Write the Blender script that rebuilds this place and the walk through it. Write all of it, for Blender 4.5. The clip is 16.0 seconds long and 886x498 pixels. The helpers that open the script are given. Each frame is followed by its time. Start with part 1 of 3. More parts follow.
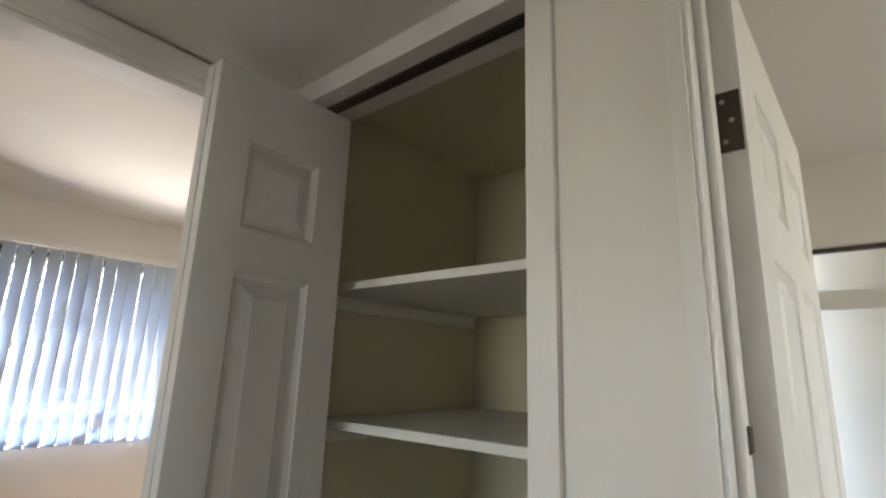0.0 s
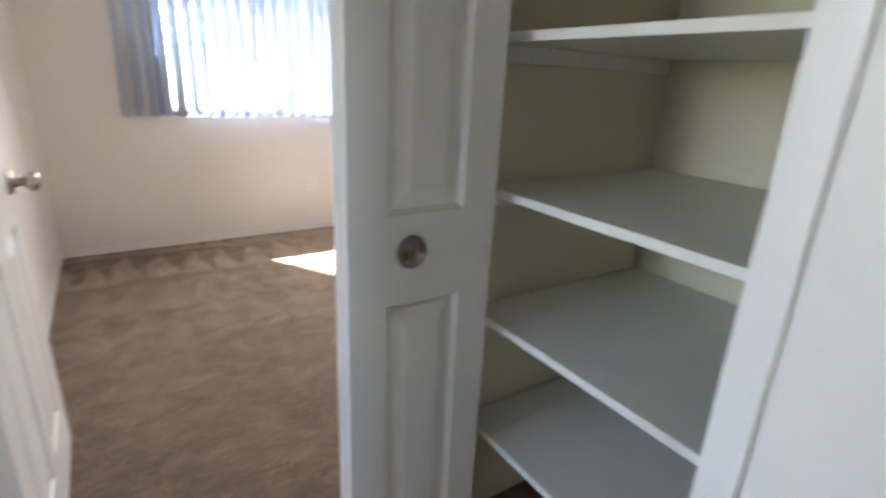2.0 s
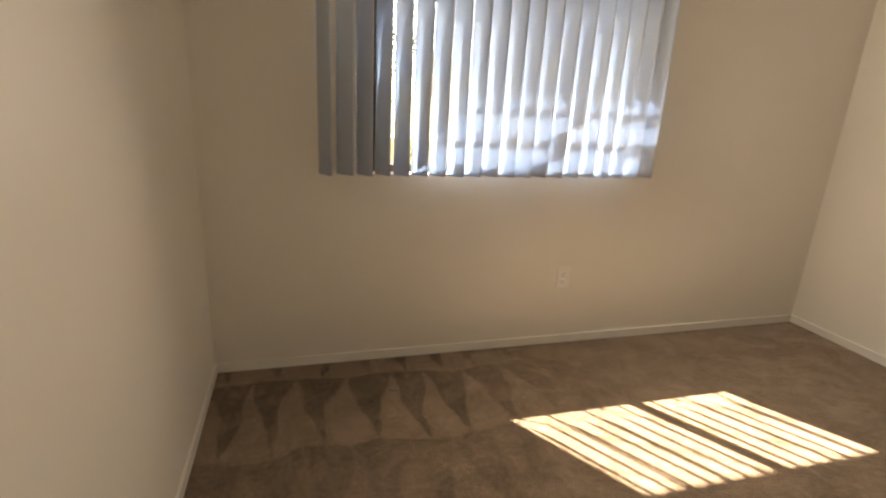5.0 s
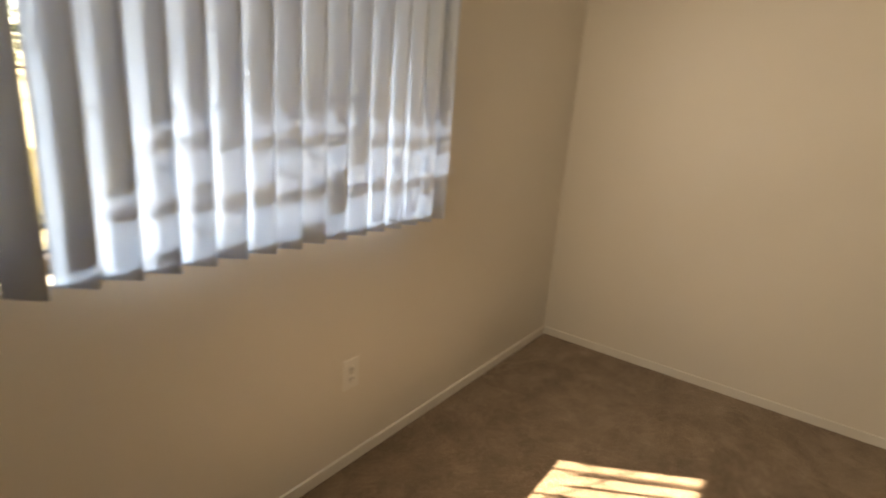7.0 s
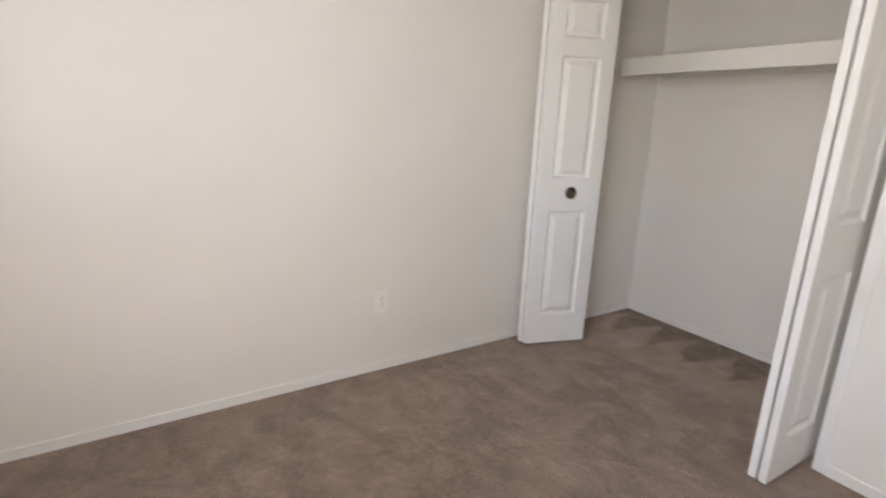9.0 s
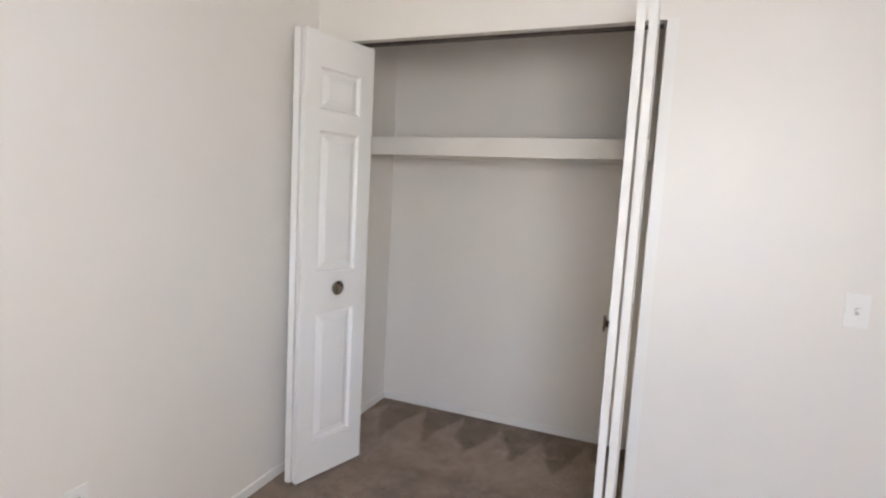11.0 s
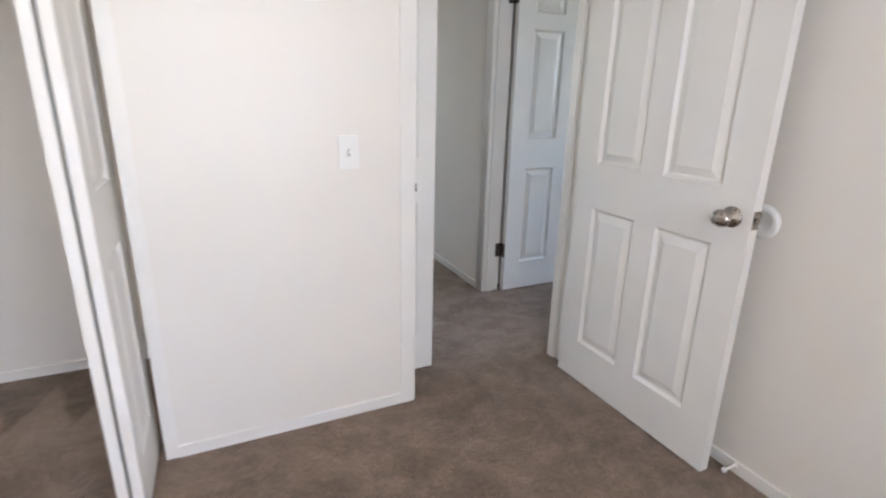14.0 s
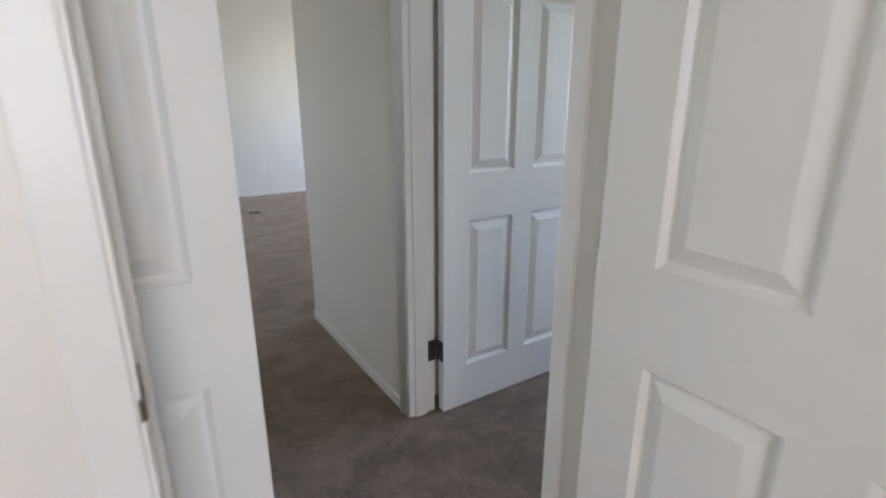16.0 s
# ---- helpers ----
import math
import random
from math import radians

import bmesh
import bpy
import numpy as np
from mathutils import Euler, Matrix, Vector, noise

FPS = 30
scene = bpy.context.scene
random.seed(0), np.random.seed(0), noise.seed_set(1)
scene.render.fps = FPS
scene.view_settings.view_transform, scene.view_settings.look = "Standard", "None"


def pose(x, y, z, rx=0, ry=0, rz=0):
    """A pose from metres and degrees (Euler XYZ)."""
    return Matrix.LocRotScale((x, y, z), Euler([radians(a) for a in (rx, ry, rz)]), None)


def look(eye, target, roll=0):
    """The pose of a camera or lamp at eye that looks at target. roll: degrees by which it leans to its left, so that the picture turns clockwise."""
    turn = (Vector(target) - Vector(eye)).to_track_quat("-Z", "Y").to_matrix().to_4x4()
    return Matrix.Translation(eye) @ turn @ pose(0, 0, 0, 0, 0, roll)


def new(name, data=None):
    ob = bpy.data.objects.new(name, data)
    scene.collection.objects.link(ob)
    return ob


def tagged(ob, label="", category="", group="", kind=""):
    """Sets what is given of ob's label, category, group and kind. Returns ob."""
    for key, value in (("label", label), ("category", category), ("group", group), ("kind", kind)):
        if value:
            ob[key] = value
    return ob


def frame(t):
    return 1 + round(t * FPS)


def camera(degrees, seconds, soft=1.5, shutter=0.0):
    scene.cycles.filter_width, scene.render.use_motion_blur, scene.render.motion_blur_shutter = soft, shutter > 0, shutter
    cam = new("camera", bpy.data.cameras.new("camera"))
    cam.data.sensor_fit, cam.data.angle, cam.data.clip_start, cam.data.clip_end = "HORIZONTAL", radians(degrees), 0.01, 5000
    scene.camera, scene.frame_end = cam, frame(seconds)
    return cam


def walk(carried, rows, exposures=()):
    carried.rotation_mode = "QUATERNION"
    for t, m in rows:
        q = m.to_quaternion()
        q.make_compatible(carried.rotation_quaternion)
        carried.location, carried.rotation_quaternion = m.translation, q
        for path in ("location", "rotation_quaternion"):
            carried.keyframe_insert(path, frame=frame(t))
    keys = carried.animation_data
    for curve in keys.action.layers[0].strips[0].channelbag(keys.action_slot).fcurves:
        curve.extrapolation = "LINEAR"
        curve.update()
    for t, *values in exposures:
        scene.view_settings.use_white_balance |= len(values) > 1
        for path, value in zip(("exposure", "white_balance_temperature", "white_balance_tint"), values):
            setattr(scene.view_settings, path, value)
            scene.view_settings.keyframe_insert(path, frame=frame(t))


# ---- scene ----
cam = camera(82.5, 16.0, soft=2.0, shutter=0.4)
PATH = [
    (0, (0.322, -1.177, 1.454), (1.801, 0.086, 1.921), 1.9),
    (0.5, (0.338, -1.166, 1.424), (1.832, 0.133, 1.707), 2.0),
    (1, (0.339, -1.157, 1.367), (1.847, 0.155, 1.312), 2.1),
    (1.5, (0.349, -1.136, 1.296), (1.769, 0.215, 0.898), 2.4),
    (2, (0.381, -1.055, 1.241), (1.429, 0.522, 0.598), 2.7),
    (2.5, (0.374, -0.939, 1.225), (0.926, 0.85, 0.521), 2.3),
    (3, (0.353, -0.65, 1.228), (0.803, 1.18, 0.559), 2.1),
    (3.5, (0.361, -0.366, 1.239), (0.799, 1.488, 0.629), 2.3),
    (5.8, (0.4, 1.123, 1.28), (1.175, 2.886, 0.741), 4.3),
    (6, (0.373, 1.196, 1.302), (1.27, 2.908, 0.787), 3.7),
    (6.5, (0.432, 1.49, 1.31), (1.662, 2.977, 0.784), 4.2),
    (7, (0.568, 1.722, 1.304), (2.13, 2.853, 0.776), 4.3),
    (7.5, (0.655, 1.948, 1.317), (2.494, 2.487, 0.744), 2.3),
    (8, (0.745, 1.992, 1.29), (2.672, 2.026, 0.758), 3.1),
    (8.5, (0.912, 2.055, 1.267), (2.785, 1.525, 0.808), 2.7),
    (9, (1.158, 2.209, 1.29), (2.787, 1.163, 0.788), 2.3),
    (9.5, (1.319, 2.228, 1.287), (2.722, 0.896, 0.78), 1.8),
    (9.7, (1.403, 2.198, 1.29), (2.739, 0.788, 0.814), 2.0),
    (11.8, (1.925, 2.105, 1.395), (2.201, 0.128, 1.266), 2.7),
    (12, (1.923, 2.103, 1.342), (2.099, 0.12, 1.147), 2.5),
    (12.5, (1.893, 2.045, 1.273), (1.871, 0.108, 0.772), 2.2),
    (12.9, (1.871, 2.02, 1.243), (1.636, 0.14, 0.601), 2.2),
    (13, (1.859, 2.019, 1.24), (1.561, 0.148, 0.597), 2.1),
    (13.5, (1.753, 1.903, 1.242), (1.121, 0.106, 0.633), 1.7),
    (14, (1.585, 1.747, 1.256), (0.764, 0.02, 0.666), 1.3),
    (14.5, (1.423, 1.501, 1.245), (0.472, -0.15, 0.638), 0.0),
    (15, (1.238, 1.217, 1.265), (0.217, -0.402, 0.686), -0.8),
    (15.5, (1.012, 0.944, 1.268), (0.029, -0.705, 0.71), 0.8),
    (16, (0.854, 0.622, 1.265), (-0.174, -0.995, 0.691), -0.0),
]
walk(cam, [(t, look(eye, aim, roll)) for t, eye, aim, roll in PATH],
     exposures=[(0, 3.95, 6450, 12), (0.5, 3.9, 6450, 12), (1.0, 3.9, 6450, 13), (1.5, 4.3, 6100, 13), (2.0, 4.45, 6000, 13), (2.5, 4.75, 6250, 16), (3.0, 4.62, 6150, 15), (3.5, 4.12, 5700, 14),
                (5.8, 3.28, 9700, 12), (6.5, 3.15, 9800, 12), (7.0, 2.85, 10000, 12), (7.5, 2.58, 10200, 12), (8.0, 2.85, 9400, 12), (8.5, 3.48, 8300, 12), (9.0, 3.92, 6000, 12), (9.7, 4.0, 5800, 12),
                (12.0, 4.0, 5750, 11), (12.5, 4.08, 5600, 12), (13.0, 4.25, 5700, 12), (14.0, 4.17, 5750, 12), (14.5, 4.17, 5700, 12), (15.0, 4.05, 6050, 11), (15.5, 3.98, 6150, 12), (16, 3.98, 5800, 11)])

# ---- plan, in metres: x to the east wall, y to the window wall, z up ----
W, L, H = 3.355, 2.912, 2.48          # bedroom
T = 0.11                              # partition thickness
HALL_X, HALL_H = 0.94, 2.105           # hall's east wall face and its low ceiling
DOOR_A, DOOR_B, DOOR_H = 0.088, 0.881, 2.042
CL_A, CL_B, CL_H, CL_Y = 1.815, 3.328, 2.064, -0.83
LIN_A, LIN_B, LIN_H, LIN_X = -0.165, -0.815, 2.055, 1.75
WIN_A, WIN_B, WIN_LO, WIN_HI = 0.70, 1.905, 0.905, 2.14
SUN_DIR = Vector((-0.518 * 0.61, 0.855 * 0.61, 0.793))   # towards the sun

# ---- world and light ----
world = bpy.data.worlds.new("sky")
scene.world = world
world.use_nodes = True
wn = world.node_tree
sky = wn.nodes.new("ShaderNodeTexSky")
sky.sky_type, sky.sun_disc = "NISHITA", False
sky.sun_elevation, sky.sun_rotation = radians(52.5), math.atan2(SUN_DIR.x, SUN_DIR.y)
wn.nodes["Background"].inputs["Strength"].default_value = 0.14
wn.links.new(sky.outputs[0], wn.nodes["Background"].inputs["Color"])

sun = new("sun", bpy.data.lights.new("sun", "SUN"))
sun.data.energy, sun.data.angle, sun.data.color = 5.0, radians(0.55), (1.0, 0.94, 0.85)
sun.matrix_world = look(SUN_DIR * 20, (0, 0, 0))


def window_lamp(name, eye, target, width, height, watts, colour=(0.86, 0.93, 1.0), spread=180):
    lamp = new(name, bpy.data.lights.new(name, "AREA"))
    lamp.data.shape, lamp.data.size, lamp.data.size_y = "RECTANGLE", width, height
    lamp.data.energy, lamp.data.color, lamp.data.spread = watts, colour, radians(spread)
    lamp.matrix_world = look(eye, target)


for x in (0.92, 1.30, 1.68):         # unseen lamps added before the blinds, standing in for daylight the slats turn
    window_lamp("bedroom_daylight_fill", (x, 2.61, 1.53), (x + 1.2, 0, 1.0), 0.38, 1.13, 0.8, (1.0, 0.935, 0.865))
window_lamp("living_window_light", (-3.98, -4.7, 1.5), (0, -4.7, 1.3), 1.7, 1.15, 2.8, (0.96, 0.97, 0.94))
window_lamp("west_room_window_light", (-2.98, -0.3, 1.5), (0, -0.3, 1.4), 1.15, 1.15, 0.7, (0.92, 0.97, 0.98))
window_lamp("east_room_window_light", (2.75, -4.18, 1.5), (2.3, 0, 1.3), 1.3, 1.15, 1.8, (1.0, 0.92, 0.78))


# ---- materials ----
def material(name, colour, rough=0.5, metal=0.0, var=0.06, scale=6.0, bump=0.0, bump_scale=200.0, fine=0.0, fine_scale=300.0, spec=0.5):
    m = bpy.data.materials.new(name)
    m.use_nodes = True
    nt = m.node_tree
    b = nt.nodes["Principled BSDF"]
    b.inputs["Roughness"].default_value = rough
    b.inputs["Metallic"].default_value = metal
    b.inputs["Specular IOR Level"].default_value = spec
    tc = nt.nodes.new("ShaderNodeTexCoord")

    def noise_at(s, detail=4.0):
        n = nt.nodes.new("ShaderNodeTexNoise")
        n.inputs["Scale"].default_value, n.inputs["Detail"].default_value = s, detail
        nt.links.new(tc.outputs["Object"], n.inputs["Vector"])
        return n.outputs["Fac"]

    def scaled(fac, amount):
        r = nt.nodes.new("ShaderNodeMapRange")
        r.inputs["From Min"].default_value, r.inputs["From Max"].default_value = 0.3, 0.7
        r.inputs["To Min"].default_value, r.inputs["To Max"].default_value = 1 - amount, 1 + amount
        nt.links.new(fac, r.inputs["Value"])
        return r.outputs["Result"]

    value = scaled(noise_at(scale), var)
    if fine:
        mul = nt.nodes.new("ShaderNodeMath")
        mul.operation = "MULTIPLY"
        nt.links.new(value, mul.inputs[0])
        nt.links.new(scaled(noise_at(fine_scale, 2.0), fine), mul.inputs[1])
        value = mul.outputs[0]
    mix = nt.nodes.new("ShaderNodeVectorMath")
    mix.operation = "SCALE"
    mix.inputs[0].default_value = colour
    nt.links.new(value, mix.inputs["Scale"])
    nt.links.new(mix.outputs[0], b.inputs["Base Color"])
    rr = nt.nodes.new("ShaderNodeMapRange")
    rr.inputs["To Min"].default_value, rr.inputs["To Max"].default_value = max(0.02, rough - 0.08), min(1, rough + 0.08)
    nt.links.new(noise_at(scale * 2.3), rr.inputs["Value"])
    nt.links.new(rr.outputs["Result"], b.inputs["Roughness"])
    if bump:
        bp = nt.nodes.new("ShaderNodeBump")
        bp.inputs["Strength"].default_value, bp.inputs["Distance"].default_value = bump, 0.002
        nt.links.new(noise_at(bump_scale, 3.0), bp.inputs["Height"])
        nt.links.new(bp.outputs[0], b.inputs["Normal"])
    return m


M_WALL = material("wall_paint", (0.78, 0.745, 0.69), 0.43, var=0.02, scale=1.7, bump=0.15, bump_scale=140)
M_CEIL = material("ceiling_paint", (0.76, 0.735, 0.69), 0.75, var=0.02, scale=1.3, bump=0.5, bump_scale=90)
M_TRIM = material("trim_paint", (0.80, 0.78, 0.74), 0.34, var=0.025, scale=5, bump=0.06, bump_scale=60)
M_DOOR = material("door_paint", (0.79, 0.775, 0.74), 0.46, var=0.02, scale=4, bump=0.12, bump_scale=75)
# cream darkened to olive: the linen closet's dim bounced light is in the colour
M_LINEN_SHADE = material("linen_shade_paint", (0.665, 0.605, 0.435), 0.6, var=0.03, scale=2.5, bump=0.25, bump_scale=120)
M_SHELF = material("shelf_paint", (0.76, 0.735, 0.675), 0.42, var=0.03, scale=5, bump=0.08, bump_scale=70)
M_NICKEL = material("brushed_nickel", (0.42, 0.38, 0.34), 0.28, metal=1.0, var=0.08, scale=40)
M_PULL = material("polished_dark_nickel", (0.30, 0.27, 0.245), 0.16, metal=1.0, var=0.08, scale=40)
M_BRONZE = material("dark_bronze_metal", (0.075, 0.062, 0.05), 0.42, metal=0.7, var=0.15, scale=30)
M_IRON = material("black_iron", (0.03, 0.028, 0.027), 0.5, metal=0.5, var=0.2, scale=25)
# white switch plastic greyed: the shade round the toggle is put into the colour
M_TOGGLE_SHADE = material("toggle_shade_grey", (0.45, 0.44, 0.42), 0.4, var=0.02)
M_AGED = material("aged_nickel", (0.20, 0.175, 0.15), 0.32, metal=0.9, var=0.1, scale=40)
# near-black colour standing in for the shade inside small openings
M_GAP_SHADE = material("gap_shade", (0.03, 0.027, 0.024), 0.8, var=0.1)
M_PLASTIC = material("white_plastic", (0.82, 0.81, 0.78), 0.3, var=0.01)
M_RUBBER = material("white_rubber", (0.8, 0.8, 0.78), 0.45, var=0.02)
M_STUCCO = material("yellow_stucco", (0.62, 0.50, 0.27), 0.9, var=0.12, scale=2, bump=0.6, bump_scale=40)
M_EXT = material("exterior_stucco", (0.55, 0.50, 0.42), 0.9, var=0.08, scale=2, bump=0.6, bump_scale=40)
M_GROUND = material("dry_ground", (0.30, 0.27, 0.17), 0.95, var=0.3, scale=0.8, fine=0.3, fine_scale=14)
M_BARK = material("bark", (0.12, 0.09, 0.065), 0.9, var=0.3, scale=9, bump=0.8, bump_scale=30)
M_LEAF = material("leaves", (0.085, 0.12, 0.045), 0.55, var=0.35, scale=3)


def slat_material():
    m = bpy.data.materials.new("blind_vinyl")
    m.use_nodes = True
    nt = m.node_tree
    b = nt.nodes["Principled BSDF"]
    b.inputs["Base Color"].default_value = (0.68, 0.75, 0.84, 1)
    b.inputs["Roughness"].default_value = 0.6
    tr = nt.nodes.new("ShaderNodeBsdfTranslucent")
    tr.inputs["Color"].default_value = (0.40, 0.60, 0.95, 1)
    mix = nt.nodes.new("ShaderNodeMixShader")
    mix.inputs[0].default_value = 0.14
    nt.links.new(b.outputs[0], mix.inputs[1])
    nt.links.new(tr.outputs[0], mix.inputs[2])
    nt.links.new(mix.outputs[0], nt.nodes["Material Output"].inputs["Surface"])
    return m


def glass_material():
    m = bpy.data.materials.new("window_glass")
    m.use_nodes = True
    nt = m.node_tree
    gl = nt.nodes.new("ShaderNodeBsdfGlossy")
    gl.inputs["Roughness"].default_value = 0.02
    tp = nt.nodes.new("ShaderNodeBsdfTransparent")
    fr = nt.nodes.new("ShaderNodeFresnel")
    mix = nt.nodes.new("ShaderNodeMixShader")
    nt.links.new(fr.outputs[0], mix.inputs[0])
    nt.links.new(tp.outputs[0], mix.inputs[1])
    nt.links.new(gl.outputs[0], mix.inputs[2])
    nt.links.new(mix.outputs[0], nt.nodes["Material Output"].inputs["Surface"])
    return m


def carpet_material():
    """Cut-pile carpet: beige fibres, brushed light and dark by the vacuum in wedges and soft patches."""
    m = bpy.data.materials.new("beige_carpet")
    m.use_nodes = True
    nt = m.node_tree
    b = nt.nodes["Principled BSDF"]
    b.inputs["Roughness"].default_value = 0.95
    b.inputs["Specular IOR Level"].default_value = 0.14
    b.inputs["Sheen Weight"].default_value = 0.62
    b.inputs["Sheen Roughness"].default_value = 0.46
    b.inputs["Sheen Tint"].default_value = (1.0, 0.84, 0.72, 1)
    tc = nt.nodes.new("ShaderNodeTexCoord")
    pos = tc.outputs["Object"]

    def node(kind, **sockets):
        n = nt.nodes.new(kind)
        for k, v in sockets.items():
            s = n.inputs[int(k[1:])] if k[0] == "i" and k[1:].isdigit() else n.inputs[k]
            if isinstance(v, bpy.types.NodeSocket):
                nt.links.new(v, s)
            else:
                s.default_value = v
        return n

    def maths(op, a, c=0.0, d=0.0):
        n = nt.nodes.new("ShaderNodeMath")
        n.operation = op
        for s, v in zip(n.inputs, (a, c, d)):
            if isinstance(v, bpy.types.NodeSocket):
                nt.links.new(v, s)
            else:
                s.default_value = v
        return n.outputs[0]

    def noise_of(scale, detail=3.0, vec=pos):
        return node("ShaderNodeTexNoise", Vector=vec, Scale=scale, Detail=detail).outputs["Fac"]

    def remap(v, a, c, lo, hi):
        return node("ShaderNodeMapRange", i0=v, i1=a, i2=c, i3=lo, i4=hi).outputs[0]

    warp = nt.nodes.new("ShaderNodeVectorMath")
    warp.operation = "MULTIPLY_ADD"
    nt.links.new(node("ShaderNodeTexNoise", Vector=pos, Scale=2.2, Detail=2.0).outputs["Color"], warp.inputs[0])
    warp.inputs[1].default_value = (0.22, 0.22, 0)
    nt.links.new(pos, warp.inputs[2])
    sep = node("ShaderNodeSeparateXYZ", i0=warp.outputs[0])
    x, y = sep.outputs[0], sep.outputs[1]
    tri = maths("PINGPONG", x, 0.095)
    tri = maths("DIVIDE", tri, 0.095)
    row = maths("FRACT", maths("DIVIDE", maths("ADD", y, -0.05), 0.47))
    wedge = remap(maths("SUBTRACT", tri, row), -0.07, 0.07, 0.0, 1.0)
    zone = remap(noise_of(0.75, 1.0), 0.42, 0.6, 0.0, 1.0)
    north = maths("ADD", remap(y, 2.35, 2.45, 0.0, 0.95), remap(y, 1.3, 1.7, 0.0, 0.5))
    west = remap(x, 1.75, 1.2, 0.0, 1.0)
    closet = remap(y, 0.05, -0.15, 0.0, 1.0)
    closet = maths("MULTIPLY", maths("MULTIPLY", closet, remap(x, 1.7, 1.9, 0.0, 1.0)), remap(y, -1.0, -0.9, 0.0, 1.0))
    zone = maths("MAXIMUM", maths("MULTIPLY", zone, 0.16), maths("MAXIMUM", maths("MULTIPLY", north, west), maths("MULTIPLY", closet, 1.35)))
    tri_back = maths("DIVIDE", maths("PINGPONG", x, 0.125), 0.125)
    back = maths("DIVIDE", maths("SUBTRACT", -0.27, y), 0.38)
    wedge_back = remap(maths("SUBTRACT", tri_back, back), -0.10, 0.10, 0.0, 1.0)
    pick = node("ShaderNodeMapRange", i0=y, i1=0.0, i2=-0.02, i3=0.0, i4=1.0).outputs[0]
    wedge = maths("ADD", maths("MULTIPLY", wedge, maths("SUBTRACT", 1.0, pick)), maths("MULTIPLY", wedge_back, pick))
    wedge = maths("MULTIPLY", maths("SUBTRACT", wedge, 0.5), maths("MULTIPLY", zone, 0.34))
    stretch = nt.nodes.new("ShaderNodeMapping")
    nt.links.new(pos, stretch.inputs[0])
    stretch.inputs["Rotation"].default_value = (0, 0, 0.6)
    stretch.inputs["Scale"].default_value = (1.0, 1.35, 1.0)
    patch = remap(noise_of(5.5, 5.0, stretch.outputs[0]), 0.42, 0.58, -0.08, 0.08)
    tuft = remap(noise_of(48.0, 4.0), 0.32, 0.68, -0.14, 0.14)
    fibre = remap(noise_of(260.0, 2.0), 0.3, 0.7, -0.17, 0.17)
    brush = remap(noise_of(2.7, 5.0, warp.outputs[0]), 0.455, 0.545, -0.06, 0.06)
    fleck = remap(noise_of(11.0, 6.0, warp.outputs[0]), 0.51, 0.59, 0.0, 0.16)
    patch = maths("ADD", maths("ADD", patch, fleck), brush)
    total = maths("ADD", maths("ADD", maths("ADD", wedge, patch), maths("ADD", tuft, fibre)), 1.0)
    nt.links.new(maths("MULTIPLY", total, 0.58), b.inputs["Sheen Weight"])
    col = nt.nodes.new("ShaderNodeVectorMath")
    col.operation = "SCALE"
    col.inputs[0].default_value = (0.148, 0.104, 0.070)
    nt.links.new(total, col.inputs["Scale"])
    nt.links.new(col.outputs[0], b.inputs["Base Color"])
    bp = nt.nodes.new("ShaderNodeBump")
    bp.inputs["Strength"].default_value, bp.inputs["Distance"].default_value = 0.9, 0.006
    nt.links.new(maths("ADD", noise_of(240.0, 2.0), maths("MULTIPLY", noise_of(60.0, 2.0), 0.6)), bp.inputs["Height"])
    nt.links.new(bp.outputs[0], b.inputs["Normal"])
    return m


M_SLAT, M_GLASS, M_CARPET = slat_material(), glass_material(), carpet_material()


# ---- mesh helpers ----
def box(bm, x0, x1, y0, y1, z0, z1):
    x0, x1 = min(x0, x1), max(x0, x1)
    y0, y1 = min(y0, y1), max(y0, y1)
    v = [bm.verts.new((x, y, z)) for z in (z0, z1) for x, y in ((x0, y0), (x1, y0), (x1, y1), (x0, y1))]
    for f in ((3, 2, 1, 0), (4, 5, 6, 7), (0, 1, 5, 4), (1, 2, 6, 5), (2, 3, 7, 6), (3, 0, 4, 7)):
        bm.faces.new([v[i] for i in f])


def bevelled(bm, amount=0.002, segments=2):
    bmesh.ops.bevel(bm, geom=list(bm.edges), offset=amount, segments=segments, profile=0.6, affect="EDGES")


def lathe(bm, profile, axis="z", centre=(0, 0, 0), n=28):
    """A turned body: profile of (radius, height) along the axis."""
    rings = []
    for r, h in profile:
        ring = []
        for i in range(n):
            a = 2 * math.pi * i / n
            u, v = r * math.cos(a), r * math.sin(a)
            p = {"z": (u, v, h), "y": (v, h, u), "x": (h, u, v)}[axis]
            ring.append(bm.verts.new(Vector(p) + Vector(centre)))
        rings.append(ring)
    for a, b in zip(rings, rings[1:]):
        for i in range(n):
            f = bm.faces.new((a[i], a[(i + 1) % n], b[(i + 1) % n], b[i]))
            f.smooth = True
    for ring in (rings[0], rings[-1]):
        if (ring[0].co - ring[n // 2].co).length > 1e-5:
            bm.faces.new(ring)
    bmesh.ops.recalc_face_normals(bm, faces=bm.faces)


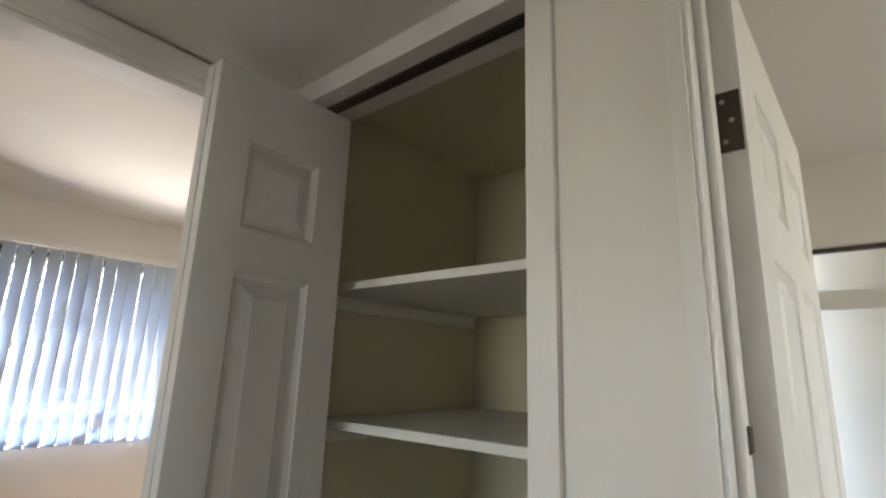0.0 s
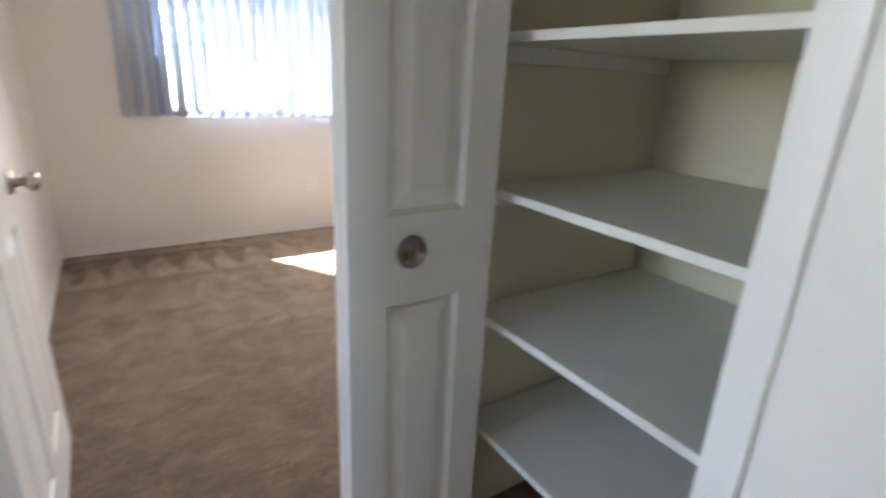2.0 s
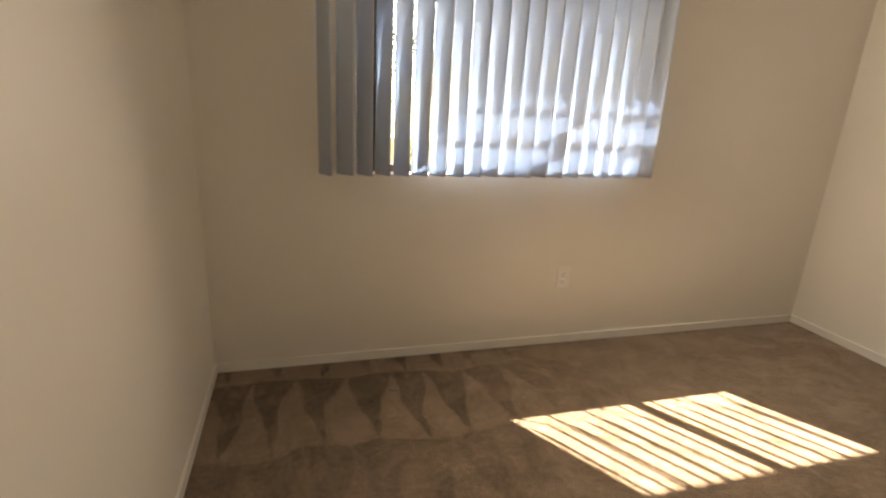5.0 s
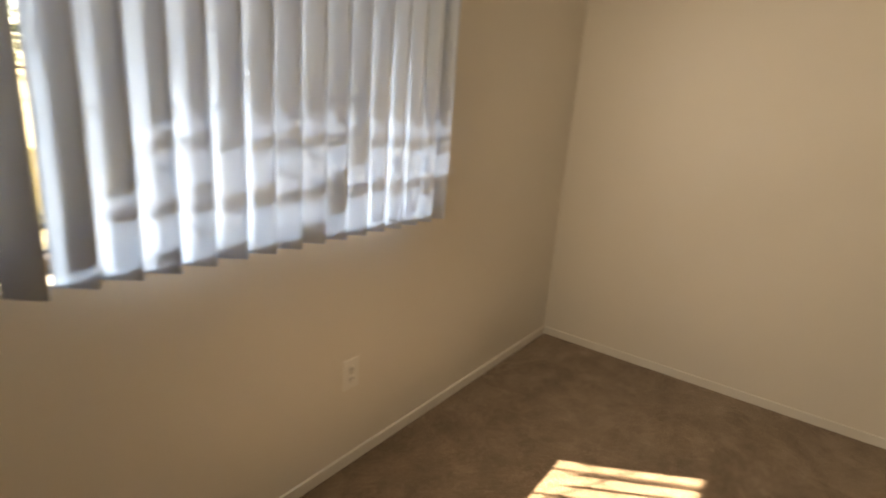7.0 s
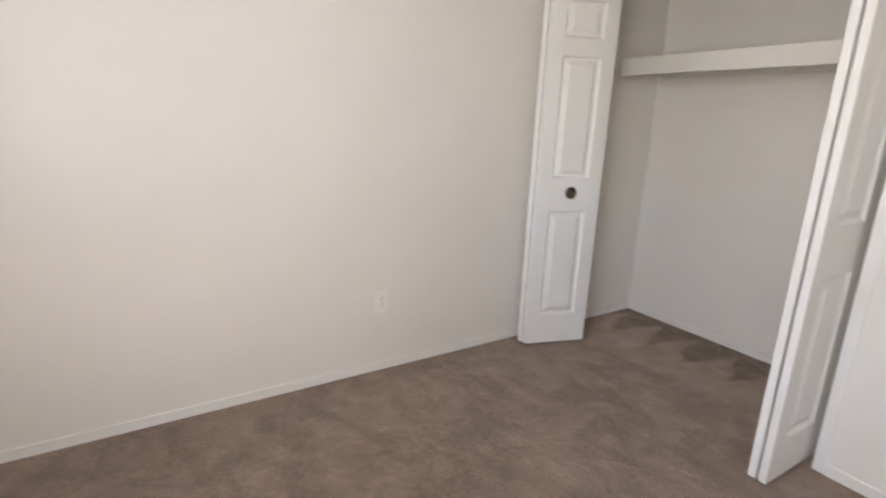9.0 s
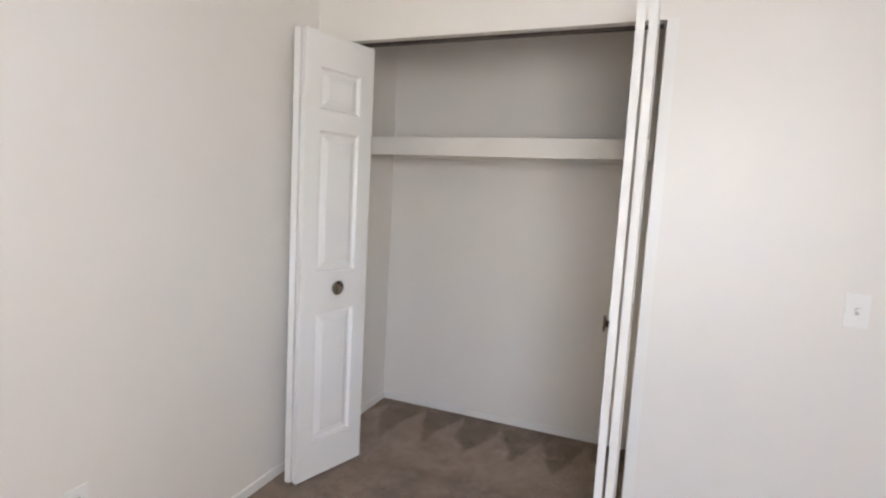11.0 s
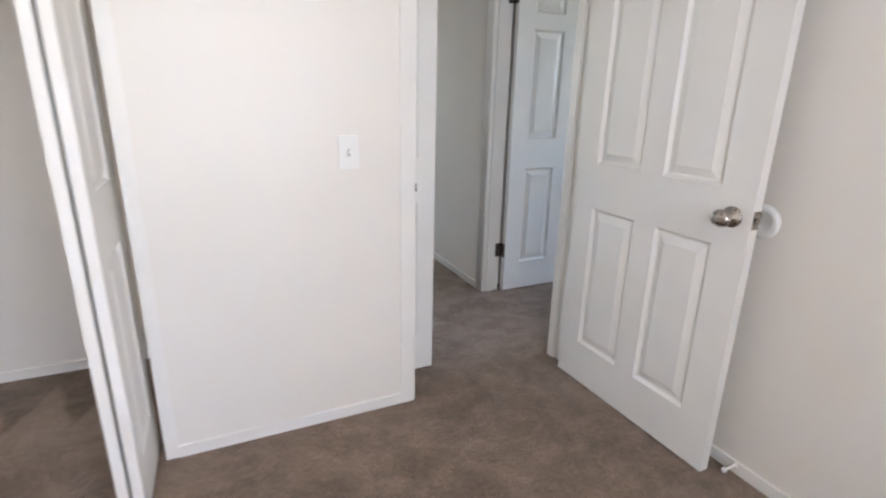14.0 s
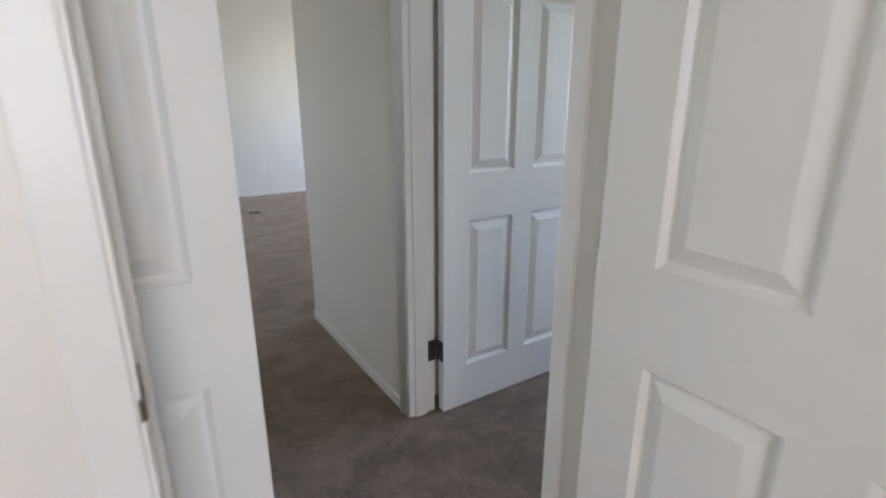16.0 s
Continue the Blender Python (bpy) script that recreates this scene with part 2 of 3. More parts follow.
def tube(bm, points, r, n=8):
    """A round bar along a line of points."""
    rings = []
    for i, p in enumerate(points):
        p = Vector(p)
        d = (Vector(points[min(i + 1, len(points) - 1)]) - Vector(points[max(i - 1, 0)])).normalized()
        side = d.orthogonal().normalized() if abs(d.z) > 0.9 else d.cross(Vector((0, 0, 1))).normalized()
        up = d.cross(side)
        rings.append([bm.verts.new(p + r * (math.cos(2 * math.pi * k / n) * side + math.sin(2 * math.pi * k / n) * up)) for k in range(n)])
    for a, b in zip(rings, rings[1:]):
        for k in range(n):
            bm.faces.new((a[k], a[(k + 1) % n], b[(k + 1) % n], b[k])).smooth = True
    bm.faces.new(rings[0])
    bm.faces.new(rings[-1])
    bmesh.ops.recalc_face_normals(bm, faces=bm.faces)


def part(name, bm, mat, parent=None, label="", m=None):
    me = bpy.data.meshes.new(name)
    bm.to_mesh(me)
    bm.free()
    me.materials.append(mat)
    ob = new(name, me)
    ob.parent = parent
    if m is not None:
        ob.matrix_basis = m
    if label:
        ob["label"] = label
    return ob


def structure(name, boxes, mat, label, category, bevel=0.0):
    bm = bmesh.new()
    for b in boxes:
        box(bm, *b)
    if bevel:
        bevelled(bm, bevel, 2)
    return tagged(part(name, bm, mat), label, category, kind="structure")


def wall_x(x0, x1, y0, y1, z1, holes=()):
    """Boxes of a wall that runs along y, between y0 and y1, with holes (ya, yb, za, zb)."""
    out, at = [], y0
    for a, b, lo, hi in sorted(holes):
        out.append((x0, x1, at, a, 0, z1))
        if lo > 0:
            out.append((x0, x1, a, b, 0, lo))
        out.append((x0, x1, a, b, hi, z1))
        at = b
    out.append((x0, x1, at, y1, 0, z1))
    return out


def wall_y(y0, y1, x0, x1, z1, holes=()):
    return [(c, d, a, b, lo, hi) for a, b, c, d, lo, hi in wall_x(y0, y1, x0, x1, z1, holes)]


# ---- structure: floors, walls, ceilings ----
structure("floor", [(-4.0, 4.1, -6.5, 3.0, -0.12, 0.0)], M_CARPET, "beige cut-pile carpet with vacuum marks, wall to wall", "carpet")
structure("wall_west", wall_x(-T, 0.0, -2.147, L, 2.6, [(-0.972, -0.19, 0, DOOR_H)]), M_WALL, "cream painted plaster wall with an open doorway to the next room", "wall")
structure("wall_south", wall_y(-T, 0.0, 0.0, W, 2.6, [(DOOR_A, DOOR_B, 0, DOOR_H), (CL_A, CL_B, 0, CL_H)]), M_WALL, "cream painted wall with the bedroom doorway and a closet opening", "wall")
structure("wall_east", wall_x(W, W + T, CL_Y - T, L, 2.6), M_WALL, "plain cream painted bedroom wall", "wall")
structure("wall_north", wall_y(L, L + 0.15, -T, W + T, 2.6, [(WIN_A, WIN_B, WIN_LO, WIN_HI)]), M_WALL, "cream painted outside wall with one window", "wall")
structure("wall_closet_back", wall_y(CL_Y - T, CL_Y, HALL_X + T, W, 2.6), M_WALL, "white painted back wall of the closet", "wall")
# linen closet side wears the olive shade colour
structure("wall_closet_side", wall_x(LIN_X, CL_A - 0.005, CL_Y, -T, 2.6), M_LINEN_SHADE, "painted partition between linen closet and bedroom closet", "wall")
structure("wall_hall_east", wall_x(HALL_X, HALL_X + T, -6.42, -T, 2.6, [(LIN_B, LIN_A, 0, LIN_H), (-1.83, -1.040, 0, DOOR_H)]), M_WALL, "cream painted hall wall with linen closet and doorway", "wall")
# 4 mm skin added only to carry the closet's olive shade
structure("wall_linen_north", [(HALL_X + T, LIN_X, -T - 0.004, -T, 0, 2.15)], M_LINEN_SHADE, "thin added skin on the linen closet's side wall, its dim olive light put into the colour", "wall")
structure("ceiling", [(-4.1, 4.1, -6.5, L, H, H + 0.1)], M_CEIL, "off-white painted ceiling with a light texture", "ceiling")
structure("ceiling_hall", [(0.0, HALL_X, -2.147, -T, HALL_H, HALL_H + 0.06)], M_CEIL, "low off-white painted hall ceiling", "ceiling")
# ceiling coloured with the same painted-in olive shade
structure("ceiling_linen", [(HALL_X + T, LIN_X, CL_Y, -T, 2.15, 2.2)], M_LINEN_SHADE, "painted ceiling of the linen closet", "ceiling")

# rooms that show only through the doorways
structure("wall_living_far", wall_y(-6.53, -6.42, -4.1, HALL_X + T, 2.6), M_WALL, "white painted far wall of the living room", "wall")
structure("wall_living_west", wall_x(-4.11, -4.0, -6.42, -2.147, 2.6, [(-5.6, -3.8, 0.9, 2.1)]), M_WALL, "white painted living room wall with a window opening", "wall")
structure("wall_living_north", wall_y(-2.147, -2.04, -4.0, -T, 2.6), M_WALL, "white painted wall between living room and west room", "wall")
structure("wall_west_room_west", wall_x(-3.11, -3.0, -2.04, 1.5, 2.6, [(-0.9, 0.3, 0.9, 2.1)]), M_WALL, "white painted wall with a window opening", "wall")
# unseen wall, added close behind the leaf to keep the hinge gap dark
structure("wall_west_room_south", wall_y(-1.16, -1.05, -3.0, -T, 2.6), M_WALL, "plain white wall added unseen behind the open door to darken its hinge gap", "wall")
structure("wall_west_room_north", wall_y(1.5, 1.61, -3.11, -T, 2.6), M_WALL, "plain white painted wall", "wall")
structure("wall_east_room_south", wall_y(-4.31, -4.2, HALL_X + T, 4.1, 2.6, [(1.5, 2.9, 0.9, 2.1)]), M_WALL, "white painted wall with a window opening", "wall")
structure("wall_east_room_east", wall_x(3.2, 3.31, -4.2, CL_Y - T, 2.6, [(-2.75, -0.96, 0, 2.07)]), M_WALL, "cream painted wall with an open closet", "wall")
structure("wall_east_closet_back", wall_x(3.75, 3.86, -4.2, CL_Y - T, 2.6), M_WALL, "painted back wall of the far closet", "wall")


# ---- trim ----
CASING = ((0.0, 0.0), (0.0, 0.008), (0.003, 0.0105), (0.009, 0.012), (0.014, 0.0115), (0.017, 0.0095), (0.021, 0.0095), (0.030, 0.0125),
          (0.040, 0.0165), (0.047, 0.0185), (0.052, 0.0185), (0.0555, 0.0165), (0.057, 0.012), (0.057, 0.0))


FLAT_CASING = ((0.0, 0.0), (0.0, 0.007), (0.002, 0.009), (0.054, 0.010), (0.057, 0.008), (0.057, 0.0))


def casing(bm, axis, face, out, a, b, top, profile):
    """Moulded casing round an opening a..b on a wall face, mitred at the head; out is the way it stands proud."""
    lines = []
    for s, d in profile:
        f = face + out * d
        pts = ((a - s, 0), (a - s, top + s), (b + s, top + s), (b + s, 0))
        lines.append([bm.verts.new((u, f, z) if axis == "y" else (f, u, z)) for u, z in pts])
    for p, q in zip(lines, lines[1:]):
        for i in range(3):
            bm.faces.new((p[i], p[i + 1], q[i + 1], q[i])).smooth = profile is CASING
    for i in (0, 3):
        bm.faces.new([ln[i] for ln in lines])


def lining_boxes(axis, f0, f1, a, b, top, stop_at, t=0.006):
    """Thin painted lining of an opening through a wall from f0 to f1, with door stops."""
    res = []
    g0, g1 = f0 - 0.004, f1 + 0.004
    for u0, u1, z0, z1 in ((a, a + t, 0, top), (b - t, b, 0, top), (a + t, b - t, top - t, top)):
        res.append((u0, u1, g0, g1, z0, z1))
    s0, s1 = stop_at
    for u0, u1, z0, z1 in ((a + t, a + t + 0.011, 0, top - t), (b - t - 0.011, b - t, 0, top - t), (a + t + 0.011, b - t - 0.011, top - t - 0.011, top - t)):
        res.append((u0, u1, s0, s1, z0, z1))
    return res if axis == "y" else [(f, g, u, v, z, zz) for u, v, f, g, z, zz in res]


def door_frame(name, axis, f0, f1, a, b, stop_at, faces, label):
    bm = bmesh.new()
    for v in lining_boxes(axis, f0, f1, a, b, DOOR_H, stop_at):
        box(bm, *v)
    for face, out, profile in faces:
        casing(bm, axis, face, out, a, b, DOOR_H, profile)
    bmesh.ops.recalc_face_normals(bm, faces=bm.faces)
    return tagged(part(name, bm, M_TRIM), label, "door frame", kind="structure")


trim_1 = door_frame("trim_bedroom_door", "y", -T, 0.0, DOOR_A, DOOR_B, (-T + 0.004, -0.062), ((0.0, 1, FLAT_CASING), (-T, -1, CASING)), "white painted moulded door frame of the bedroom")
trim_2 = door_frame("trim_west_door", "x", -T, 0.0, -0.972, -0.19, (-0.07, -0.02), ((0.0, 1, CASING),), "white painted moulded door frame off the hall")
trim_3 = structure("trim_east_door", [(HALL_X - 0.013, HALL_X, -1.85, -1.83, 0, DOOR_H + 0.02), (HALL_X - 0.013, HALL_X, -1.040, -1.020, 0, DOOR_H + 0.02), (HALL_X - 0.013, HALL_X, -1.83, -1.040, DOOR_H, DOOR_H + 0.02)]
                   + lining_boxes("x", HALL_X, HALL_X + T, -1.83, -1.040, DOOR_H, (HALL_X + 0.03, HALL_X + 0.06)),
                   M_TRIM, "white painted moulded door frame off the hall", "door frame")
structure("trim_linen", [(HALL_X - 0.012, HALL_X, LIN_B - 0.045, LIN_B, 0, HALL_H), (HALL_X - 0.012, HALL_X, LIN_A, LIN_A + 0.04, 0, HALL_H),
                         (HALL_X - 0.012, HALL_X, LIN_B, LIN_A, LIN_H, HALL_H)], M_TRIM, "flat white painted board round the linen closet", "door trim")

structure("trim_closet", [(CL_A - 0.042, CL_A, 0.0, 0.006, 0, CL_H), (CL_B, CL_B + 0.03, 0.0, 0.006, 0, CL_H)], M_TRIM, "flat white painted edge trim of the closet", "door trim")

BB = 0.045
base = [
    (0.0, 0.01, 0.0, L, 0, BB), (W - 0.01, W, CL_Y, L, 0, BB), (0.01, W - 0.01, L - 0.01, L, 0, BB),
    (DOOR_B + 0.057, CL_A - 0.042, 0.0, 0.01, 0, BB), 
    (CL_A + 0.01, W - 0.01, CL_Y, CL_Y + 0.01, 0, BB),
    (0.0, 0.01, -2.147, -1.029, 0, BB), (HALL_X - 0.01, HALL_X, -1.020, LIN_B - 0.045, 0, BB),
    (-4.0, HALL_X - 0.01, -6.42, -6.41, 0, BB), (-3.0, -T, 1.49, 1.5, 0, BB), (HALL_X - 0.01, HALL_X, -6.41, -1.887, 0, BB),
]
bm = bmesh.new()
for b in base:
    box(bm, *b)
tagged(part("baseboard", bm, M_TRIM), "low white painted baseboard along the carpet", "baseboard", kind="structure")


# ---- doors ----
ROWS = ((0.195, 0.812), (0.995, 1.625), (1.715, 1.895))


def panel_face(bm, w, h, columns, rows, y, out):
    """One moulded face of a door in the plane y, facing out (+1 or -1), with raised panels pressed into it."""
    xs = sorted({0.0, w, *(v for c in columns for v in c)})
    zs = sorted({0.0, h, *(v for r in rows for v in r)})

    def quad(pts):
        vs = [bm.verts.new(p) for p in pts]
        bm.faces.new(vs if out < 0 else vs[::-1])

    for x0, x1 in zip(xs, xs[1:]):
        for z0, z1 in zip(zs, zs[1:]):
            if (x0, x1) in columns and (z0, z1) in rows:
                loops = []
                for inset, depth in ((0, 0), (0.0015, 0.0035), (0.010, 0.0125), (0.017, 0.0128), (0.043, 0.0026), (0.0455, 0.0012)):
                    yy = y - out * depth
                    loops.append([(x0 + inset, yy, z0 + inset), (x1 - inset, yy, z0 + inset), (x1 - inset, yy, z1 - inset), (x0 + inset, yy, z1 - inset)])
                for a, b in zip(loops, loops[1:]):
                    for i in range(4):
                        j = (i + 1) % 4
                        quad((a[i], a[j], b[j], b[i]))
                quad(loops[-1])
            else:
                quad(((x0, y, z0), (x1, y, z0), (x1, y, z1), (x0, y, z1)))


def leaf_mesh(w, h, t, columns, rows):
    """A door leaf: x from the hinge, y from -t to 0, z up."""
    bm = bmesh.new()
    columns, rows = [tuple(c) for c in columns], [tuple(r) for r in rows]
    panel_face(bm, w, h, columns, rows, -t, -1)
    panel_face(bm, w, h, columns, rows, 0.0, 1)
    for x, s in ((0.0, -1), (w, 1)):
        vs = [bm.verts.new(p) for p in ((x, -t, 0), (x, 0, 0), (x, 0, h), (x, -t, h))]
        bm.faces.new(vs if s > 0 else vs[::-1])
    for z, s in ((0.0, -1), (h, 1)):
        vs = [bm.verts.new(p) for p in ((0, -t, z), (w, -t, z), (w, 0, z), (0, 0, z))]
        bm.faces.new(vs if s > 0 else vs[::-1])
    bmesh.ops.remove_doubles(bm, verts=bm.verts, dist=0.0001)
    bmesh.ops.recalc_face_normals(bm, faces=bm.faces)
    return bm


def egg_knob(out):
    """Rose, neck and egg-shaped grip, standing out along y."""
    bm = bmesh.new()
    prof = [(0.0, 0), (0.033, 0), (0.0335, 0.004), (0.030, 0.009), (0.016, 0.012), (0.0125, 0.018), (0.012, 0.028), (0.016, 0.034),
            (0.022, 0.040), (0.0265, 0.048), (0.0275, 0.055), (0.025, 0.063), (0.018, 0.069), (0.009, 0.072), (0.0, 0.0725)]
    lathe(bm, [(r, out * h) for r, h in prof], "y")
    for v in bm.verts:
        if abs(v.co.y) > 0.03:
            v.co.x *= 1.18
    return bm


def hinge_parts(parent, z, t):
    bm = bmesh.new()
    box(bm, -0.003, 0.0, -t + 0.003, 0.004, z - 0.045, z + 0.045)
    bevelled(bm, 0.0008, 1)
    hinge = part("hinge", bm, M_BRONZE, parent, "dark bronze butt hinge")
    bm = bmesh.new()
    box(bm, -0.045, -0.012, 0.0075, 0.0100, z - 0.045, z + 0.045)
    part("jamb_plate", bm, M_BRONZE, hinge)
    bm = bmesh.new()
    for k in range(5):
        lathe(bm, [(0.0055, z - 0.045 + 0.018 * k + 0.0006), (0.0055, z - 0.045 + 0.018 * (k + 1) - 0.0006)], "z", (-0.004, 0.007, 0), 14)
    part("hinge_knuckle", bm, M_BRONZE, hinge)
    for dz, dy in ((-0.03, -0.012), (0.0, -0.022), (0.03, -0.012)):
        bm = bmesh.new()
        lathe(bm, [(0.0, -0.0042), (0.003, -0.0040), (0.0036, -0.003)], "x", (0, dy, z + dz), 10)
        part("screw", bm, M_NICKEL, hinge)


def panel_door(name, pin, turn, w, label, hinges):
    """A moulded six-panel door hung on a pin; the leaf runs from it along the turned x axis."""
    t, h = 0.037, 2.02
    root = tagged(new(name), label, "door", kind="structure")
    root.matrix_basis = pose(pin[0], pin[1], 0.008, 0, 0, turn)
    stile, mid = 0.115, 0.10
    pw = (w - 2 * stile - mid) / 2
    cols = ((stile, stile + pw), (stile + pw + mid, w - stile))
    lo = [(a - 0.008, b - 0.008) for a, b in ROWS]
    part("leaf", leaf_mesh(w, h, t, cols, lo), M_DOOR, root)
    for out, y in ((-1, -t), (1, 0.0)):
        part("door_knob", egg_knob(out), M_NICKEL, root, "brushed nickel egg-shaped knob", pose(w - 0.062, y, 0.903))
    bm = bmesh.new()
    box(bm, w, w + 0.0025, -t + 0.005, -0.005, 0.903 - 0.028, 0.903 + 0.028)
    plate = part("latch_plate", bm, M_NICKEL, root, "brushed nickel latch plate")
    bm = bmesh.new()
    box(bm, w + 0.0025, w + 0.012, -t + 0.011, -0.011, 0.903 - 0.01, 0.903 + 0.01)
    bevelled(bm, 0.002, 1)
    part("latch_bolt", bm, M_NICKEL, plate)
    for z in hinges:
        hinge_parts(root, z - 0.008, t)
    return root


panel_door("door_1", (0.104, 0.03), 91.0, 0.785, "white moulded six-panel bedroom door standing open into the room", (0.28, 1.80))
panel_door("door_2", (-0.128, -0.955), 180.5, 0.765, "white moulded six-panel door standing open off the hall", (0.28, 1.80))
panel_door("door_3", (1.056, -1.043), -0.5, 0.765, "white moulded six-panel door opened wide into the east room", (0.28, 1.80))


def strike(name, parent, m):
    bm = bmesh.new()
    for b in ((-0.016, 0.016, 0, 0.0022, 0.014, 0.032), (-0.016, 0.016, 0, 0.0022, -0.032, -0.014), (-0.016, -0.007, 0, 0.0022, -0.014, 0.014), (0.007, 0.016, 0, 0.0022, -0.014, 0.014), (0.016, 0.046, -0.004, 0.0032, -0.015, 0.015)):
        box(bm, *b)
    p = part(name, bm, M_AGED, parent, "aged nickel strike plate", m)
    # dark block drawn for the shade in the latch hole
    bm = bmesh.new()
    box(bm, -0.007, 0.007, 0, 0.0012, -0.014, 0.014)
    part("latch_hole_shade", bm, M_GAP_SHADE, p)


strike("strike_plate", trim_1, Matrix(((0, -1, 0, DOOR_B - 0.0062), (1, 0, 0, -0.042), (0, 0, 1, 0.915), (0, 0, 0, 1))))


# ---- bifold doors ----
BI_T = 0.028


def bifold_panel(parent, a, b, face, h=2.0):
    """One panel whose faces run from a to b in plan; face is the side (+1 left of a>b) that the thickness goes to."""
    a, b = Vector(a), Vector(b)
    w = (b - a).length
    turn = math.atan2(b.y - a.y, b.x - a.x)
    lo = [(p - 0.02, q - 0.02) for p, q in ROWS]
    stile = 0.080
    m = pose(a.x, a.y, 0.02, 0, 0, math.degrees(turn)) @ Matrix.Translation((0, BI_T if face > 0 else 0, 0))
    return part("panel", leaf_mesh(w, h, BI_T, ((stile, w - stile),), lo), M_DOOR, parent, m=m)


def round_knob(parent, at, direction):
    """A wide round pull with a dished face on a short neck."""
    bm = bmesh.new()
    lathe(bm, [(0.0, 0), (0.016, 0), (0.015, 0.003), (0.011, 0.006), (0.012, 0.010), (0.027, 0.015), (0.0325, 0.019), (0.0330, 0.0215), (0.0310, 0.0225),
               (0.026, 0.0200), (0.018, 0.0165), (0.009, 0.0150), (0.0, 0.0148)], "x", n=36)
    d = Vector((*direction, 0)).normalized()
    part("knob", bm, M_PULL, parent, "round dished metal pull", pose(*at, 0, 0, math.degrees(math.atan2(d.y, d.x))))


def bifold(label, knob_from, knob_to, jamb_from, jamb_to, knob_side, jamb_side, knob=True, h=2.0, along=0.5, knob_z=0.918):
    root = tagged(new("bifold_door"), label, "closet door", "bifold closet doors")
    bifold_panel(root, knob_from, knob_to, knob_side, h)
    bifold_panel(root, jamb_from, jamb_to, jamb_side, h)
    if knob:
        a, b = Vector(knob_from), Vector(knob_to)
        d = (b - a).normalized()
        nrm = Vector((d.y, -d.x)) if knob_side > 0 else Vector((-d.y, d.x))
        c = a.lerp(b, along)
        round_knob(root, (c.x, c.y, knob_z), nrm)
    mid = (Vector(knob_from) + Vector(jamb_from)) / 2
    d = (Vector(knob_to) - Vector(knob_from)).normalized()
    for z in (0.3, 1.0, 1.75):
        bm = bmesh.new()
        lathe(bm, [(0.0022, z - 0.03), (0.0022, z + 0.03)], "z", (mid.x + d.x * 0.012, mid.y + d.y * 0.012, 0), 10)
        part("fold_hinge", bm, M_BRONZE, root)
    return root


# linen closet: folded out into the hall, knob panel towards the south
bifold("white moulded bifold door folded open at the linen closet", (0.708, -0.256), (1.036, -0.256), (0.708, -0.224), (1.042, -0.214), 1, 1, h=2.025, along=0.37, knob_z=0.928)
# bedroom closet, east pair
bifold("white moulded bifold door folded open at the closet's east end", (3.202, 0.30), (3.084, -0.062), (3.234, 0.30), (3.263, -0.062), 1, 1, h=2.02)
# bedroom closet, west pair: the knob hides in the closet
bifold("white moulded bifold door folded open at the closet's west end", (1.912, 0.305), (1.925, -0.065), (1.874, 0.305), (1.866, -0.065), -1, -1, h=2.02)

for name, bs in (("closet_track", [(CL_A + 0.01, CL_B - 0.01, -0.075, -0.045, CL_H - 0.010, CL_H)]),
                 ("closet_track", [(HALL_X + 0.03, HALL_X + 0.055, LIN_B + 0.005, LIN_A - 0.005, LIN_H - 0.008, LIN_H)]),
                 ("closet_track", [(3.24, 3.27, -2.74, -0.97, 2.05, 2.07)])):
    bm = bmesh.new()
    for b in bs:
        box(bm, *b)
    tagged(part(name, bm, M_BRONZE), "dark metal overhead track for the bifold doors", "door track")


# ---- shelves ----
for z in (1.655, 1.335, 1.010, 0.692, 0.370):
    root = tagged(new("linen_shelf"), "white painted wooden shelf across the empty linen closet", "shelf", "linen shelves")
    for nm, b in (("board", (1.095, LIN_X - 0.001, CL_Y + 0.002, -T - 0.011, z - 0.02, z)), ("cleat", (1.085, LIN_X - 0.02, -T - 0.024, -T - 0.004, z - 0.058, z - 0.0202))):
        bm = bmesh.new()
        box(bm, *b)
        bevelled(bm, 0.0025, 2)
        part(nm, bm, M_SHELF, root)

closet_shelf = tagged(new("closet_shelf"), "white painted closet shelf with a deep front board", "shelf")
for nm, b in (("board", (CL_A + 0.005, W - 0.002, CL_Y + 0.002, -0.462, 1.660, 1.680)), ("front_board", (CL_A + 0.005, W - 0.002, -0.462, -0.44, 1.582, 1.680)),
              ("cleat", (CL_A + 0.005, W - 0.002, CL_Y, CL_Y + 0.02, 1.59, 1.658))):
    bm = bmesh.new()
    box(bm, *b)
    bevelled(bm, 0.002, 2)
    part(nm, bm, M_SHELF, closet_shelf)
far_shelf = tagged(new("closet_shelf"), "white painted shelf in the far closet", "shelf")
for nm, b in (("board", (3.47, 3.748, -4.19, CL_Y - T - 0.002, 1.88, 1.90)), ("front_board", (3.45, 3.47, -4.19, CL_Y - T - 0.002, 1.805, 1.90))):
    bm = bmesh.new()
    box(bm, *b)
    bevelled(bm, 0.002, 2)
    part(nm, bm, M_SHELF, far_shelf)


# ---- window ----
window = tagged(new("window_1"), "dark bronze aluminium sliding window behind vertical blinds", "window", kind="structure")
FY = L + 0.075
bm = bmesh.new()
fw = 0.045
for b in ((WIN_A, WIN_A + fw, FY, FY + 0.05, WIN_LO, WIN_HI), (WIN_B - fw, WIN_B, FY, FY + 0.05, WIN_LO, WIN_HI),
          (WIN_A + fw, WIN_B - fw, FY, FY + 0.05, WIN_LO, WIN_LO + 0.035), (WIN_A + fw, WIN_B - fw, FY, FY + 0.05, WIN_HI - 0.04, WIN_HI)):
    box(bm, *b)
part("window_frame", bm, M_BRONZE, window)
